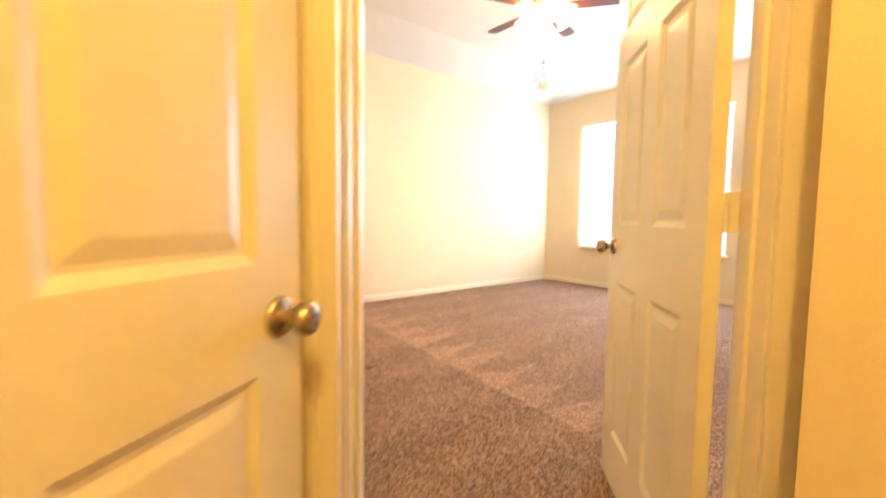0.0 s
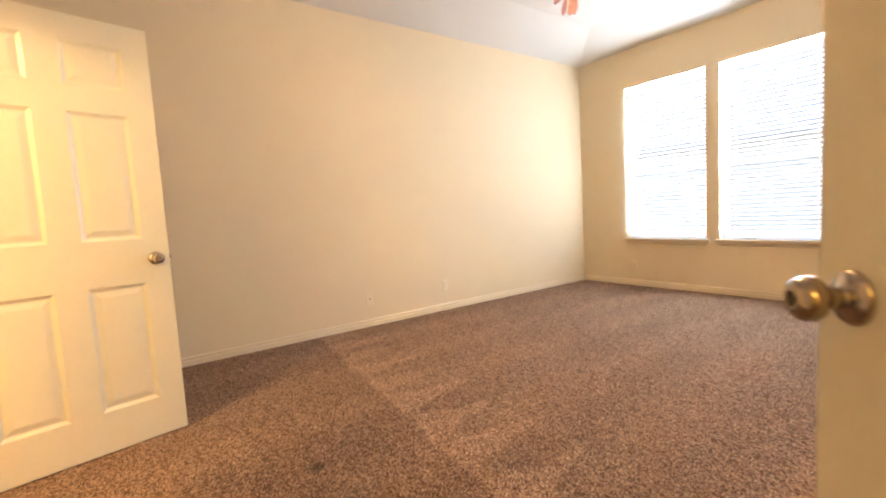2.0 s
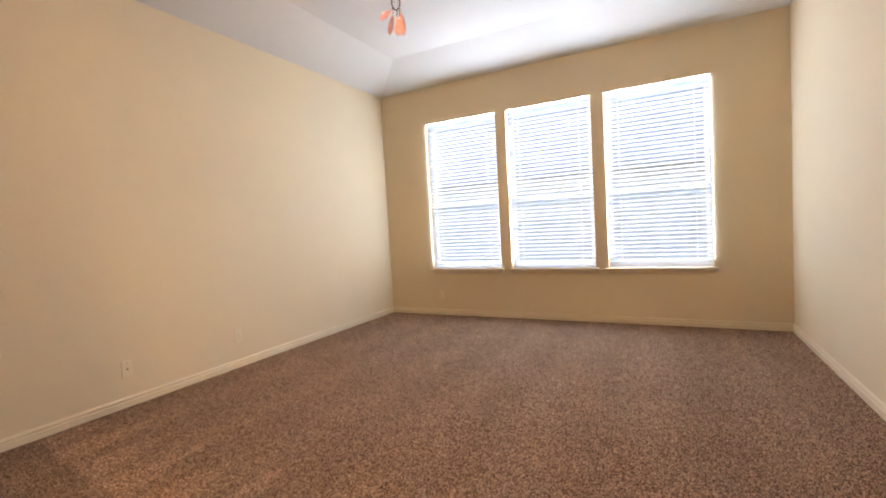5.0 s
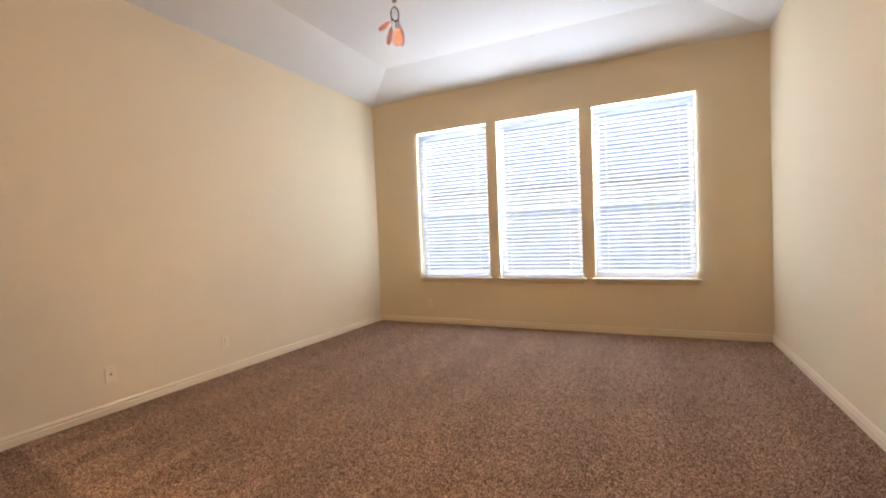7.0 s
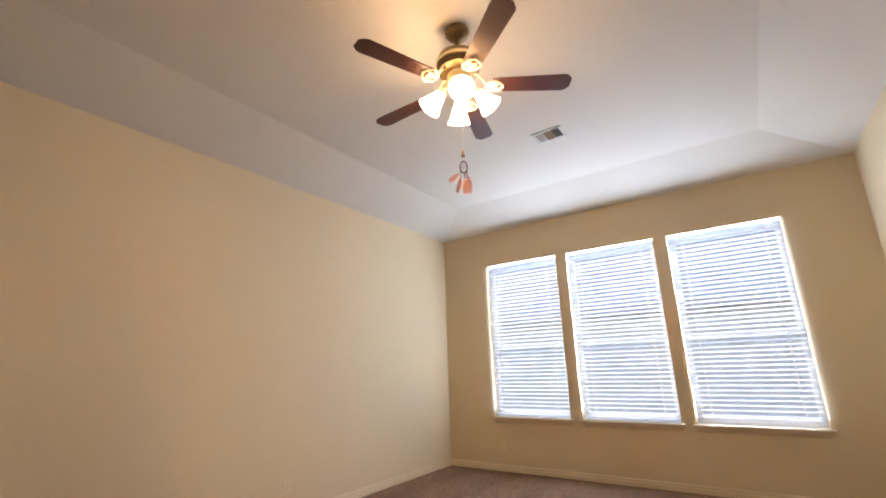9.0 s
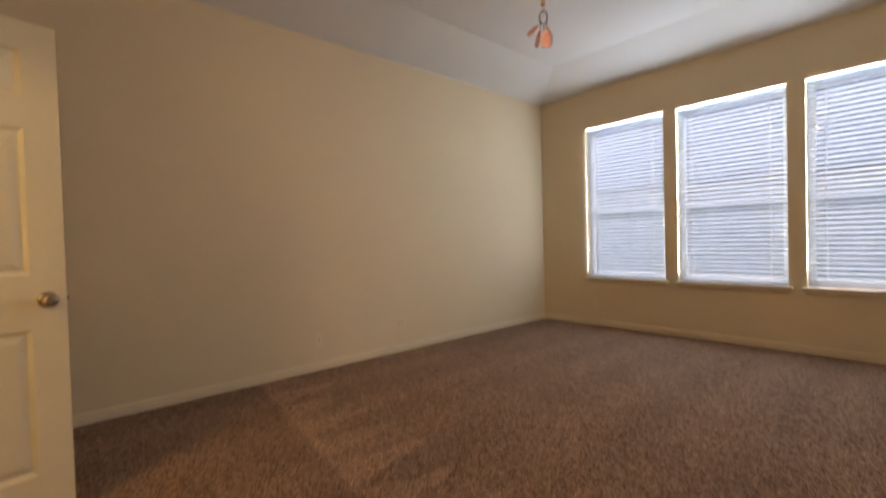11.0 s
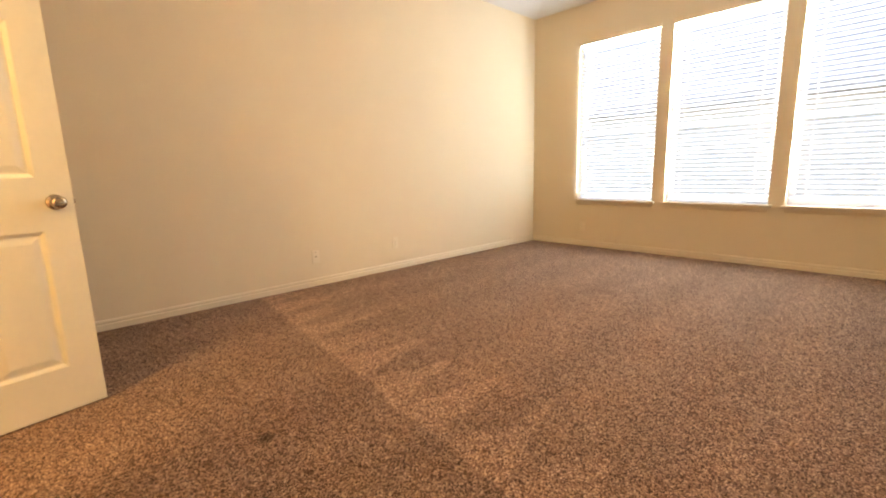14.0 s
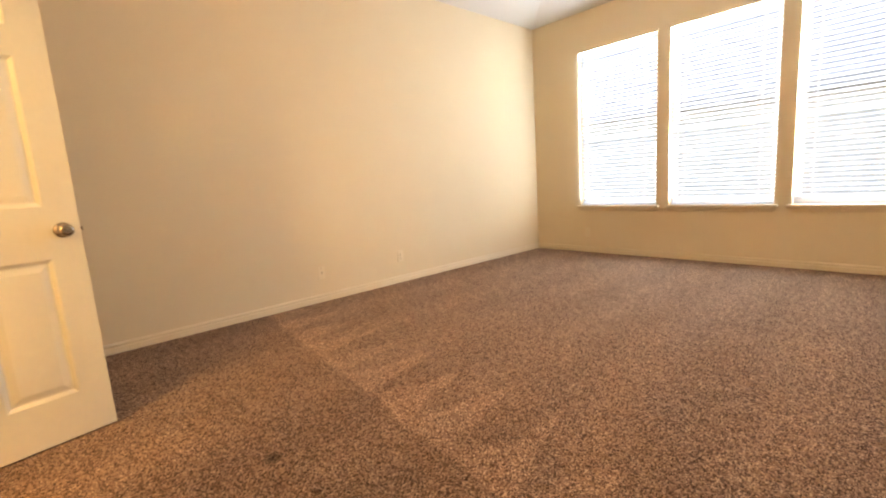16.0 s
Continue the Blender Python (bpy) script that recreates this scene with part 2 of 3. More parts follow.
def lathe(profile, segments=24, m=None):
    """Profile of (radius, height) turned round z."""
    bm = bmesh.new()
    rings = []
    for r, z in profile:
        if r < 1e-5:
            rings.append([bm.verts.new((0, 0, z))])
        else:
            rings.append([bm.verts.new((r * math.cos(i * math.tau / segments), r * math.sin(i * math.tau / segments), z)) for i in range(segments)])
    for a, c in zip(rings, rings[1:]):
        for i in range(segments):
            j = (i + 1) % segments
            q = [a[i % len(a)], a[j % len(a)], c[j % len(c)], c[i % len(c)]]
            u = list(dict.fromkeys(q))
            if len(u) > 2:
                bm.faces.new(u)
    if m is not None:
        bmesh.ops.transform(bm, matrix=m, verts=bm.verts)
    return bm


def tube(points, radius, sides=6):
    """A thin rod along a polyline."""
    bm = bmesh.new()
    pts = [Vector(p) for p in points]
    rings = []
    for i, p in enumerate(pts):
        d = (pts[min(i + 1, len(pts) - 1)] - pts[max(i - 1, 0)]).normalized()
        up = Vector((0, 0, 1)) if abs(d.z) < 0.9 else Vector((1, 0, 0))
        u = d.cross(up).normalized()
        w = d.cross(u)
        rings.append([bm.verts.new(p + radius * (math.cos(k * math.tau / sides) * u + math.sin(k * math.tau / sides) * w)) for k in range(sides)])
    for a, c in zip(rings, rings[1:]):
        for k in range(sides):
            bm.faces.new((a[k], a[(k + 1) % sides], c[(k + 1) % sides], c[k]))
    bm.faces.new(rings[0])
    bm.faces.new(rings[-1])
    return bm


def wall(name, p0, p1, thick, height, mat, openings=(), label="", base=0.0):
    """A wall from p0 to p1 whose room face is that line; its thickness lies to the right of the way. Openings: (from, to, low, high)."""
    p0, p1 = Vector((*p0, 0)), Vector((*p1, 0))
    length = (p1 - p0).length
    ang = math.atan2(p1.y - p0.y, p1.x - p0.x)
    bm = bmesh.new()
    at = 0.0
    for a, b_, lo, hi in sorted(openings):
        if a > at:
            box(bm, at, a, -thick, 0, base, height)
        if lo > base:
            box(bm, a, b_, -thick, 0, base, lo)
        if hi < height:
            box(bm, a, b_, -thick, 0, hi, height)
        at = b_
    if at < length:
        box(bm, at, length, -thick, 0, base, height)
    ob = part(name, bm, mat)
    ob.matrix_world = Matrix.Translation(p0) @ Matrix.Rotation(ang, 4, "Z")
    return tagged(ob, label, "wall", kind="structure")


# ---- the shell of the room ----
XW, XE, YS, YN = 0.30, 6.165, 0.345, 4.775
WALL_H, CEIL_H, INSET = 2.925, 3.09, 0.67
S_ROOM, S_HALL = 1.17, 1.058
WIN = ((3.159, 4.098), (2.068, 3.020), (0.962, 1.932))
SILL, HEAD = 0.602, 2.462

wall("wall_north", (XE + 0.15, YN), (XW - 0.12, YN), 0.12, WALL_H + 0.1, WALL, label="plain cream painted drywall with orange-peel texture")
wall("wall_south", (1.0, YS), (XE + 0.15, YS), 0.12, WALL_H + 0.1, WALL, label="plain cream painted drywall beside the windows")
wall("wall_east", (XE, YS), (XE, YN), 0.15, WALL_H + 0.1, WALL, [(a - YS, b - YS, SILL - 0.02, HEAD) for a, b in WIN], label="cream drywall with three tall window openings")
WEST0 = S_ROOM / R2 - XW
wall("wall_west", (XW, YN), (XW, WEST0), 0.12, WALL_H + 0.1, WALL, [(YN - 3.462, YN - 2.612, 0.0, 2.075)], label="cream drywall with the wash room doorway")
W_L, W_R, S_BACK = 0.488, -0.572, -1.6
OPEN_L, OPEN_R, DOOR_TOP = 0.387, -0.460, 2.055
wall("wall_diagonal", diag(S_ROOM, 1.25)[:2], diag(S_ROOM, -0.72)[:2], S_ROOM - S_HALL, CEIL_H + 0.05, WALL, [(1.25 - OPEN_L - 0.02, 1.25 - OPEN_R + 0.02, 0.0, DOOR_TOP + 0.02)], label="cream corner wall holding the bedroom entry doorway")
wall("wall_hall_left", diag(S_HALL, W_L)[:2], diag(S_BACK, W_L)[:2], 0.12, 2.5, HALL, [(S_HALL - 0.948, S_HALL + 0.052, 0.0, 2.075)], label="warm cream hall wall beside a closet door")
wall("wall_hall_right", diag(S_BACK, W_R)[:2], diag(S_HALL, W_R)[:2], 0.12, 2.5, HALL, label="warm cream hall wall next to the bedroom casing")
wall("wall_hall_back", diag(S_BACK, W_L + 0.12)[:2], diag(S_BACK, W_R - 0.12)[:2], 0.12, 2.5, HALL, label="plain cream wall closing the hall")
wall("wall_closet", diag(S_HALL, 1.15)[:2], diag(-0.3, 1.15)[:2], 0.1, 2.5, HALL, label="plain inner wall of the hall closet")
wall("wall_closet_side", diag(-0.12, 1.25)[:2], diag(-0.12, W_L + 0.12)[:2], 0.1, 2.5, HALL, label="plain side wall of the hall closet")
# wash room behind the open panelled door
wall("wall_wash_north", (XW - 0.12, 4.3), (-2.0, 4.3), 0.1, 2.5, HALL, label="plain wash room wall")
wall("wall_wash_west", (-2.0, 4.4), (-2.0, 1.72), 0.1, 2.5, HALL, label="plain wash room wall")
wall("wall_wash_south", (-2.1, 1.82), (XW - 0.12, 1.82), 0.1, 2.5, HALL, label="plain wash room wall below the lamp")


def slab(name, x0, x1, y0, y1, z0, z1, mat, label, category="ceiling"):
    return tagged(part(name, boxed(x0, x1, y0, y1, z0, z1), mat), label, category, kind="structure")


slab("ceiling_wash_room", -2.2, XW - 0.12, 1.70, 4.45, 2.5, 2.6, CEIL, "plain white wash room ceiling")
slab("floor_wash_room", -2.2, XW - 0.06, 1.70, 4.45, -0.1, -0.002, TILE, "beige wash room floor", "floor")
hc = part("ceiling_hall", boxed(S_BACK - 0.15, S_HALL, W_R - 0.15, 1.3, 2.5, 2.6), CEIL)
hc.matrix_world = Matrix.Rotation(radians(45), 4, "Z")
tagged(hc, "plain white hall ceiling", "ceiling", kind="structure")


def tray_ceiling():
    """Flat centre with sloped margins down to the walls on all four sides."""
    bm = bmesh.new()
    rings = []
    for d, z in ((-0.02, WALL_H), (INSET, CEIL_H), (INSET, CEIL_H + 0.12), (-0.14, CEIL_H + 0.12), (-0.14, WALL_H)):
        rings.append([bm.verts.new(p) for p in ((XW + d, YS + d, z), (XE - d, YS + d, z), (XE - d, YN - d, z), (XW + d, YN - d, z))])
    for a, c in ((0, 1), (3, 4), (4, 0)):
        for i in range(4):
            bm.faces.new((rings[a][i], rings[a][(i + 1) % 4], rings[c][(i + 1) % 4], rings[c][i]))
    bm.faces.new(rings[1])
    bm.faces.new(rings[3])
    bmesh.ops.delete(bm, geom=rings[2], context="VERTS")
    return tagged(part("ceiling", bm, CEIL), "white tray ceiling with sloped sides above the fan", "ceiling", kind="structure")


tray_ceiling()


def carpet():
    """One sheet of cut pile: a fine uneven grid of tufts."""
    rng = np.random.default_rng(4)
    step = 0.0105
    x0, x1, y0, y1 = -1.5, XE + 0.02, -1.7, YN + 0.02
    nx, ny = int((x1 - x0) / step) + 1, int((y1 - y0) / step) + 1
    gx, gy = np.meshgrid(np.linspace(x0, x1, nx), np.linspace(y0, y1, ny), indexing="ij")
    co = np.stack([gx + rng.uniform(-0.004, 0.004, gx.shape), gy + rng.uniform(-0.004, 0.004, gx.shape), rng.uniform(-0.005, 0.003, gx.shape)], -1).reshape(-1, 3)
    s, w = (gx + gy) * R2, (gy - gx) * R2
    room = (gx > XW - 0.1) & (gy > YS - 0.06) & (s > S_ROOM - 0.05)
    hall = (s <= S_ROOM) & (s > S_BACK) & (w > W_R - 0.05) & ((w < W_L + 0.05) | ((w < 1.15) & (s > -0.14)))
    keep = room | hall
    i = np.arange(nx * ny).reshape(nx, ny)
    ok = keep[:-1, :-1] & keep[1:, :-1] & keep[1:, 1:] & keep[:-1, 1:]
    quads = np.stack([i[:-1, :-1], i[1:, :-1], i[1:, 1:], i[:-1, 1:]], -1)[ok]
    used = np.unique(quads)
    back = np.zeros(nx * ny, int)
    back[used] = np.arange(len(used))
    quads, co = back[quads], co[used]
    me = bpy.data.meshes.new("carpet")
    me.vertices.add(len(co))
    me.vertices.foreach_set("co", co.ravel())
    me.loops.add(quads.size)
    me.loops.foreach_set("vertex_index", quads.ravel().astype(np.int32))
    me.polygons.add(len(quads))
    me.polygons.foreach_set("loop_start", np.arange(0, quads.size, 4, dtype=np.int32))
    me.update(calc_edges=True)
    me.materials.append(CARPET)
    return tagged(new("floor", me), "brown flecked cut-pile carpet with vacuum marks", "carpet", kind="structure")


carpet()
slab("floor_slab", -3.0, XE + 0.3, -2.5, YN + 0.3, -0.25, -0.11, TILE, "concrete slab under the carpet", "floor")


def moulding(name, p0, p1, label="cream moulded baseboard along the carpet"):
    """Baseboard with a stepped top, its back on the line p0-p1, the room to the left of the way."""
    p0, p1 = Vector((*p0[:2], 0)), Vector((*p1[:2], 0))
    prof = ((0, 0), (0.016, 0), (0.016, 0.040), (0.0085, 0.043), (0.0075, 0.048), (0.011, 0.052), (0.0105, 0.060), (0.006, 0.068), (0.002, 0.072), (0, 0.072))
    bm = bmesh.new()
    length = (p1 - p0).length
    ends = [[bm.verts.new((x, d, z)) for d, z in prof] for x in (0, length)]
    for i in range(len(prof)):
        j = (i + 1) % len(prof)
        bm.faces.new((ends[0][i], ends[0][j], ends[1][j], ends[1][i]))
    for e in ends:
        bm.faces.new(e)
    ob = part(name, bm, BASE)
    ob.matrix_world = Matrix.Translation(p0) @ Matrix.Rotation(math.atan2(p1.y - p0.y, p1.x - p0.x), 4, "Z")
    return tagged(ob, label, "baseboard", kind="structure")


moulding("baseboard_north", (XE, YN), (XW, YN))
moulding("baseboard_east", (XE, YS), (XE, YN))
moulding("baseboard_south", (1.3, YS), (XE, YS))
moulding("baseboard_west", (XW, YN), (XW, 3.522))
moulding("baseboard_west_short", (XW, 2.558), (XW, WEST0))
moulding("baseboard_hall", diag(S_BACK, W_R), diag(S_HALL, W_R))


# ---- doors ----
def rect_ring(bm, x0, x1, z0, z1, y):
    return [bm.verts.new(p) for p in ((x0, y, z0), (x1, y, z0), (x1, y, z1), (x0, y, z1))]


def door_panel(x0, x1, z0, z1, th, parent):
    """Moulded panel, the same on both faces: an ogee down from the frame, then a raised field."""
    bm = bmesh.new()
    steps = ((0.0, 0.0), (0.006, 0.003), (0.016, 0.009), (0.024, 0.009), (0.046, 0.0035), (0.050, 0.003))
    sides = []
    for sgn in (-1, 1):
        rings = [rect_ring(bm, x0 + i, x1 - i, z0 + i, z1 - i, sgn * (th / 2 - d)) for i, d in steps]
        for a, c in zip(rings, rings[1:]):
            for k in range(4):
                bm.faces.new((a[k], a[(k + 1) % 4], c[(k + 1) % 4], c[k]))
        bm.faces.new(rings[-1])
        sides.append(rings[0])
    for k in range(4):
        bm.faces.new((sides[0][k], sides[0][(k + 1) % 4], sides[1][(k + 1) % 4], sides[1][k]))
    return part("panel", bm, DOOR, parent)


KNOB = ((0, -0.001), (0.033, 0.0), (0.033, 0.004), (0.029, 0.009), (0.016, 0.012), (0.0125, 0.016), (0.0125, 0.028), (0.017, 0.032), (0.024, 0.037), (0.0275, 0.045), (0.0275, 0.052), (0.024, 0.060), (0.018, 0.0645), (0.011, 0.066))


def knob(parent, x, z, th, sgn, keyed):
    m = Matrix.Translation((x, sgn * th / 2, z)) @ Matrix.Rotation(radians(-90 * sgn), 4, "X")
    k = part("knob", lathe(KNOB + ((0.0095, 0.0655), (0.0095, 0.062), (0, 0.062)), 28, m), NICKEL, parent, "brushed nickel door knob", smooth=40)
    core = Matrix.Translation((x, sgn * (th / 2 + 0.062), z)) @ Matrix.Rotation(radians(-90 * sgn), 4, "X")
    if keyed:
        part("keyhole", boxed(x - 0.0012, x + 0.0012, sgn * (th / 2 + 0.0622) - 0.001, sgn * (th / 2 + 0.0622) + 0.001, z - 0.005, z + 0.005), DARK, k)
    else:
        part("push_button", lathe(((0.0055, 0), (0.0055, 0.004), (0.004, 0.005), (0, 0.005)), 14, core), NICKEL, k, smooth=40)
    return k


def door_leaf(name, width, m, label, hinge_side=-1, rail=1.020, knob_z=0.917, reach=0.0):
    """A six-panel leaf: its hinge edge stands at the origin, it runs along x and is centred on y."""
    th, hgt, low = 0.035, 2.037, 0.007
    door = empty(name, m)
    tagged(door, label, "door", kind="structure")
    st, mid = 0.112, 0.115
    pw = (width - 2 * st - mid) / 2
    cols = ((st, st + pw), (st + pw + mid, width - st))
    rows = ((0.205, 0.800), (rail, 1.615), (1.732, 1.932))
    y0, y1 = -th / 2, th / 2
    for x in (0, width - st):
        part("stile", boxed(x, x + st, y0, y1, low, low + hgt), DOOR, door)
    zs = (low, 0.205, 0.800, rail, 1.615, 1.732, 1.932, low + hgt)
    for a, c in zip(zs[0::2], zs[1::2]):
        part("rail", boxed(st, width - st, y0, y1, a, c), DOOR, door)
    for a, c in rows:
        part("mullion", boxed(st + pw, st + pw + mid, y0, y1, a, c), DOOR, door)
    for x0, x1 in cols:
        for z0, z1 in rows:
            door_panel(x0, x1, z0, z1, th, door)
    for sgn in (-1, 1):
        knob(door, width - 0.062, knob_z, th, sgn, sgn > 0)
    part("latch", boxed(width - 0.001, width + 0.0015, -0.0125, 0.0125, 0.888, 0.946), PLATE, door, "dark brass latch plate")
    part("latch_bolt", boxed(width, width + 0.011, -0.006, 0.006, 0.908, 0.926, bevel=0.002), PLATE, door)
    for z in (0.27, 1.06, 1.80):
        h = part("hinge", boxed(-0.0022, 0.0, -th / 2 + 0.002, th / 2, z - 0.045, z + 0.045, bevel=0.0008), DOOR, door, "cream painted butt hinge")
        yk = hinge_side * (th / 2 + 0.004)
        for i in range(5):
            part("knuckle", lathe(((0, 0), (0.0062, 0), (0.0066, 0.001), (0.0066, 0.0165), (0.0062, 0.0175), (0, 0.0175)), 12, Matrix.Translation((-0.004, yk, z - 0.045 + i * 0.018))), DOOR if i % 2 else TRIM, h, smooth=40)
        if reach:
            part("jamb_leaf", boxed(-0.0055, -0.0030, yk + hinge_side * reach if hinge_side < 0 else yk, yk if hinge_side < 0 else yk + reach, z - 0.045, z + 0.045, bevel=0.0006), TRIM, h)
        for dz in (-0.03, 0.0, 0.03):
            part("screw", lathe(((0, 0), (0.004, 0), (0.003, 0.0012), (0, 0.0012)), 10, Matrix.Translation((-0.0022, 0.004, z + dz)) @ Matrix.Rotation(radians(-90), 4, "Y")), TRIM, h)
    return door


def door_frame(name, m, width, top, depth, label, strike=False, casing_sides=(True, True), narrow=0.066):
    """Jamb lining, stop and moulded casings of an opening; x across it from one side to the other, y through the wall from 0 to depth."""
    fr = empty(name, m)
    tagged(fr, label, "door frame", kind="structure")
    t = 0.018
    for n_, a in (("jamb", (-t, 0, 0.001, depth - 0.001, 0, top)), ("jamb", (width, width + t, 0.001, depth - 0.001, 0, top)), ("head_jamb", (-t, width + t, 0.001, depth - 0.001, top, top + t))):
        part(n_, boxed(*a), TRIM, fr)
    for n_, a in (("stop", (0, 0.011, 0.045, 0.078, 0, top - 0.011)), ("stop", (width - 0.011, width, 0.045, 0.078, 0, top - 0.011)), ("head_stop", (0, width, 0.045, 0.078, top - 0.011, top))):
        part(n_, boxed(*a, bevel=0.002), TRIM, fr)
    prof = ((0.0, 0.0), (0.0, 0.010), (0.010, 0.0125), (0.030, 0.0125), (0.036, 0.016), (0.052, 0.0175), (0.062, 0.016), (0.066, 0.012), (0.066, 0.0))
    prof = [(a * narrow / 0.066, d) for a, d in prof]
    for side, on in zip((0, 1), casing_sides):
        if not on:
            continue
        y, sg = (0.0, -1) if side == 0 else (depth, 1)
        bm = bmesh.new()
        r = 0.006
        # three mitred lengths
        path = [((-r, 0), (-1, 0)), ((-r, top + r), (-1, 1)), ((width + r, top + r), (1, 1)), ((width + r, 0), (1, 0))]
        rings = [[bm.verts.new((p[0] + o[0] * a, y + sg * d, p[1] + o[1] * a)) for a, d in prof] for p, o in path]
        for a, c in zip(rings, rings[1:]):
            for k in range(len(prof) - 1):
                bm.faces.new((a[k], a[k + 1], c[k + 1], c[k]))
        part("casing", bm, TRIM, fr, smooth=35)
    if strike:
        part("strike_plate", boxed(-0.0005, 0.0018, depth - 0.040, depth - 0.002, 0.885, 0.950, bevel=0.0006), PLATE, fr, "dark brass strike plate")
    return fr


D45 = Matrix.Rotation(radians(-45), 4, "Z")
# bedroom entry: x from the strike side to the hinge side, y from hall to room
door_frame("door_frame_entry", Matrix.Translation(diag(S_HALL, OPEN_L)) @ D45, OPEN_L - OPEN_R, DOOR_TOP, S_ROOM - S_HALL, "cream moulded casing round the bedroom entry", strike=True, narrow=0.105)
entry_turn = 43.5
door_leaf("door_entry", 0.800, Matrix.Translation(diag(S_ROOM + 0.004, -0.412)) @ Matrix.Rotation(radians(entry_turn), 4, "Z"), "cream six-panel bedroom door standing open", hinge_side=-1, knob_z=0.936, reach=0.026)
# wash room door, swung a little past square into the room
door_frame("door_frame_wash_room", Matrix.Translation((XW, 2.632, 0)) @ Matrix.Rotation(radians(90), 4, "Z"), 0.812, DOOR_TOP, 0.12, "cream casing round the wash room doorway")
door_leaf("door_wash_room", 0.808, pose(XW + 0.036, 3.447, 0, 0, 0, 12), "cream six-panel door standing open to the carpet", hinge_side=1)
# hall closet door, ajar
cl = diag(0.875, 0.413)
run = Vector((math.cos(radians(45 - 10)), math.sin(radians(45 - 10)), 0))
door_frame("door_frame_closet", Matrix.Translation(diag(0.93, W_L)) @ Matrix.Rotation(radians(225), 4, "Z"), 0.964, DOOR_TOP, 0.12, "cream casing round the hall closet", narrow=0.05, casing_sides=(False, False))
door_leaf("door_closet", 0.905, Matrix.Translation(cl - run * 0.905 + diag(0, 0.018)) @ Matrix.Rotation(radians(45 - 10), 4, "Z"), "cream six-panel hall closet door slightly ajar", hinge_side=1, rail=0.968, knob_z=0.879)


# ---- windows and blinds ----
def window(name, y0, y1, gap, south, north):
    """Two vinyl sashes in a drywall reveal, a stool and apron below; then the blind."""
    wdt = y1 - y0
    xf = XE + 0.085
    win = empty(name, Matrix.Translation((XE, y0, SILL)))
    tagged(win, "white vinyl sash window with a cream sill", "window", kind="structure")
    win_h = HEAD - SILL
    bm = bmesh.new()
    d0, d1 = 0.085, 0.145
    for a in ((0, 0.022, d0, d1, 0, win_h), (wdt - 0.022, wdt, d0, d1, 0, win_h)):
        box(bm, a[2], a[3], a[0], a[1], a[4], a[5])
    box(bm, d0, d1, 0.022, wdt - 0.022, 0, 0.04)
    box(bm, d0, d1, 0.022, wdt - 0.022, win_h - 0.035, win_h)
    part("window_frame", bm, VINYL, win)
    mid = 0.80
    for n_, lo, hi, x in (("lower_sash", 0.04, mid + 0.02, 0.092), ("upper_sash", mid - 0.02, win_h - 0.035, 0.118)):
        bm = bmesh.new()
        for a in ((0.022, 0.050), (wdt - 0.050, wdt - 0.022)):
            box(bm, x, x + 0.024, a[0], a[1], lo, hi)
        for a in ((lo, lo + 0.020), (hi - 0.020, hi)):
            box(bm, x, x + 0.024, 0.050, wdt - 0.050, a[0], a[1])
        sash = part(n_, bm, VINYL, win)
        pane = part("pane", boxed(x + 0.010, x + 0.014, 0.050, wdt - 0.050, lo + 0.020, hi - 0.020), GLASS, sash)
        pane.visible_shadow = False
    part("window_sill", boxed(-0.046, 0.084, -0.034, wdt + 0.034, -0.026, -0.001, bevel=0.006), BASE, win, "cream painted window stool")
    bm = bmesh.new()
    rings = []
    for z, d in ((-0.0265, 0.016), (-0.046, 0.016), (-0.052, 0.011), (-0.060, 0.010), (-0.070, 0.003)):
        cut = 0.020 + (z + 0.0265) * 0.55
        rings.append([bm.verts.new(p) for p in ((-0.0005, -cut, z), (-d, -cut, z), (-d, wdt + cut, z), (-0.0005, wdt + cut, z))])
    for a, c in zip(rings, rings[1:]):
        for k in range(4):
            bm.faces.new((a[k], a[(k + 1) % 4], c[(k + 1) % 4], c[k]))
    bm.faces.new(rings[0])
    bm.faces.new(rings[-1])
    part("apron", bm, BASE, win)
    bm = boxed(-0.010, -0.0005, -0.010, wdt + 0.010, win_h, win_h + 0.042, bevel=0.004)
    part("head_trim", bm, WALL, win)
    # blind, hung inside the reveal
    bl = empty("window_blind", Matrix.Translation((XE + 0.032, (y0 + y1) / 2, SILL)))
    tagged(bl, "white faux-wood horizontal blind, slats half open" + (", hem above the sill" if gap > 0.03 else ""), "blind", group="blinds at the three windows")
    half = wdt / 2 - 0.010
    part("headrail", boxed(-0.028, 0.028, -half, half, win_h - 0.028, win_h - 0.004, bevel=0.003), SLAT, bl)
    part("bottom_rail", boxed(-0.025, 0.025, -half, half, gap, gap + 0.012, bevel=0.003), SLAT, bl)
    bm = bmesh.new()
    tilt, cw = radians(-15), 0.025
    pts = []
    for k in range(5):
        u = (k / 4 - 0.5) * 2
        x, z = u * cw, 0.0022 * (1 - u * u)
        pts.append((x * math.cos(tilt) - z * math.sin(tilt), x * math.sin(tilt) + z * math.cos(tilt)))
    cols = [[bm.verts.new((x, y, z + dz)) for x, z in pts] for dz in (0.0, -0.0026) for y in (-half, half)]
    for k in range(4):
        bm.faces.new((cols[0][k], cols[0][k + 1], cols[1][k + 1], cols[1][k]))
        bm.faces.new((cols[2][k], cols[2][k + 1], cols[3][k + 1], cols[3][k]))
    for a, c in ((0, 2), (1, 3)):
        bm.faces.new((*cols[a], *reversed(cols[c])))
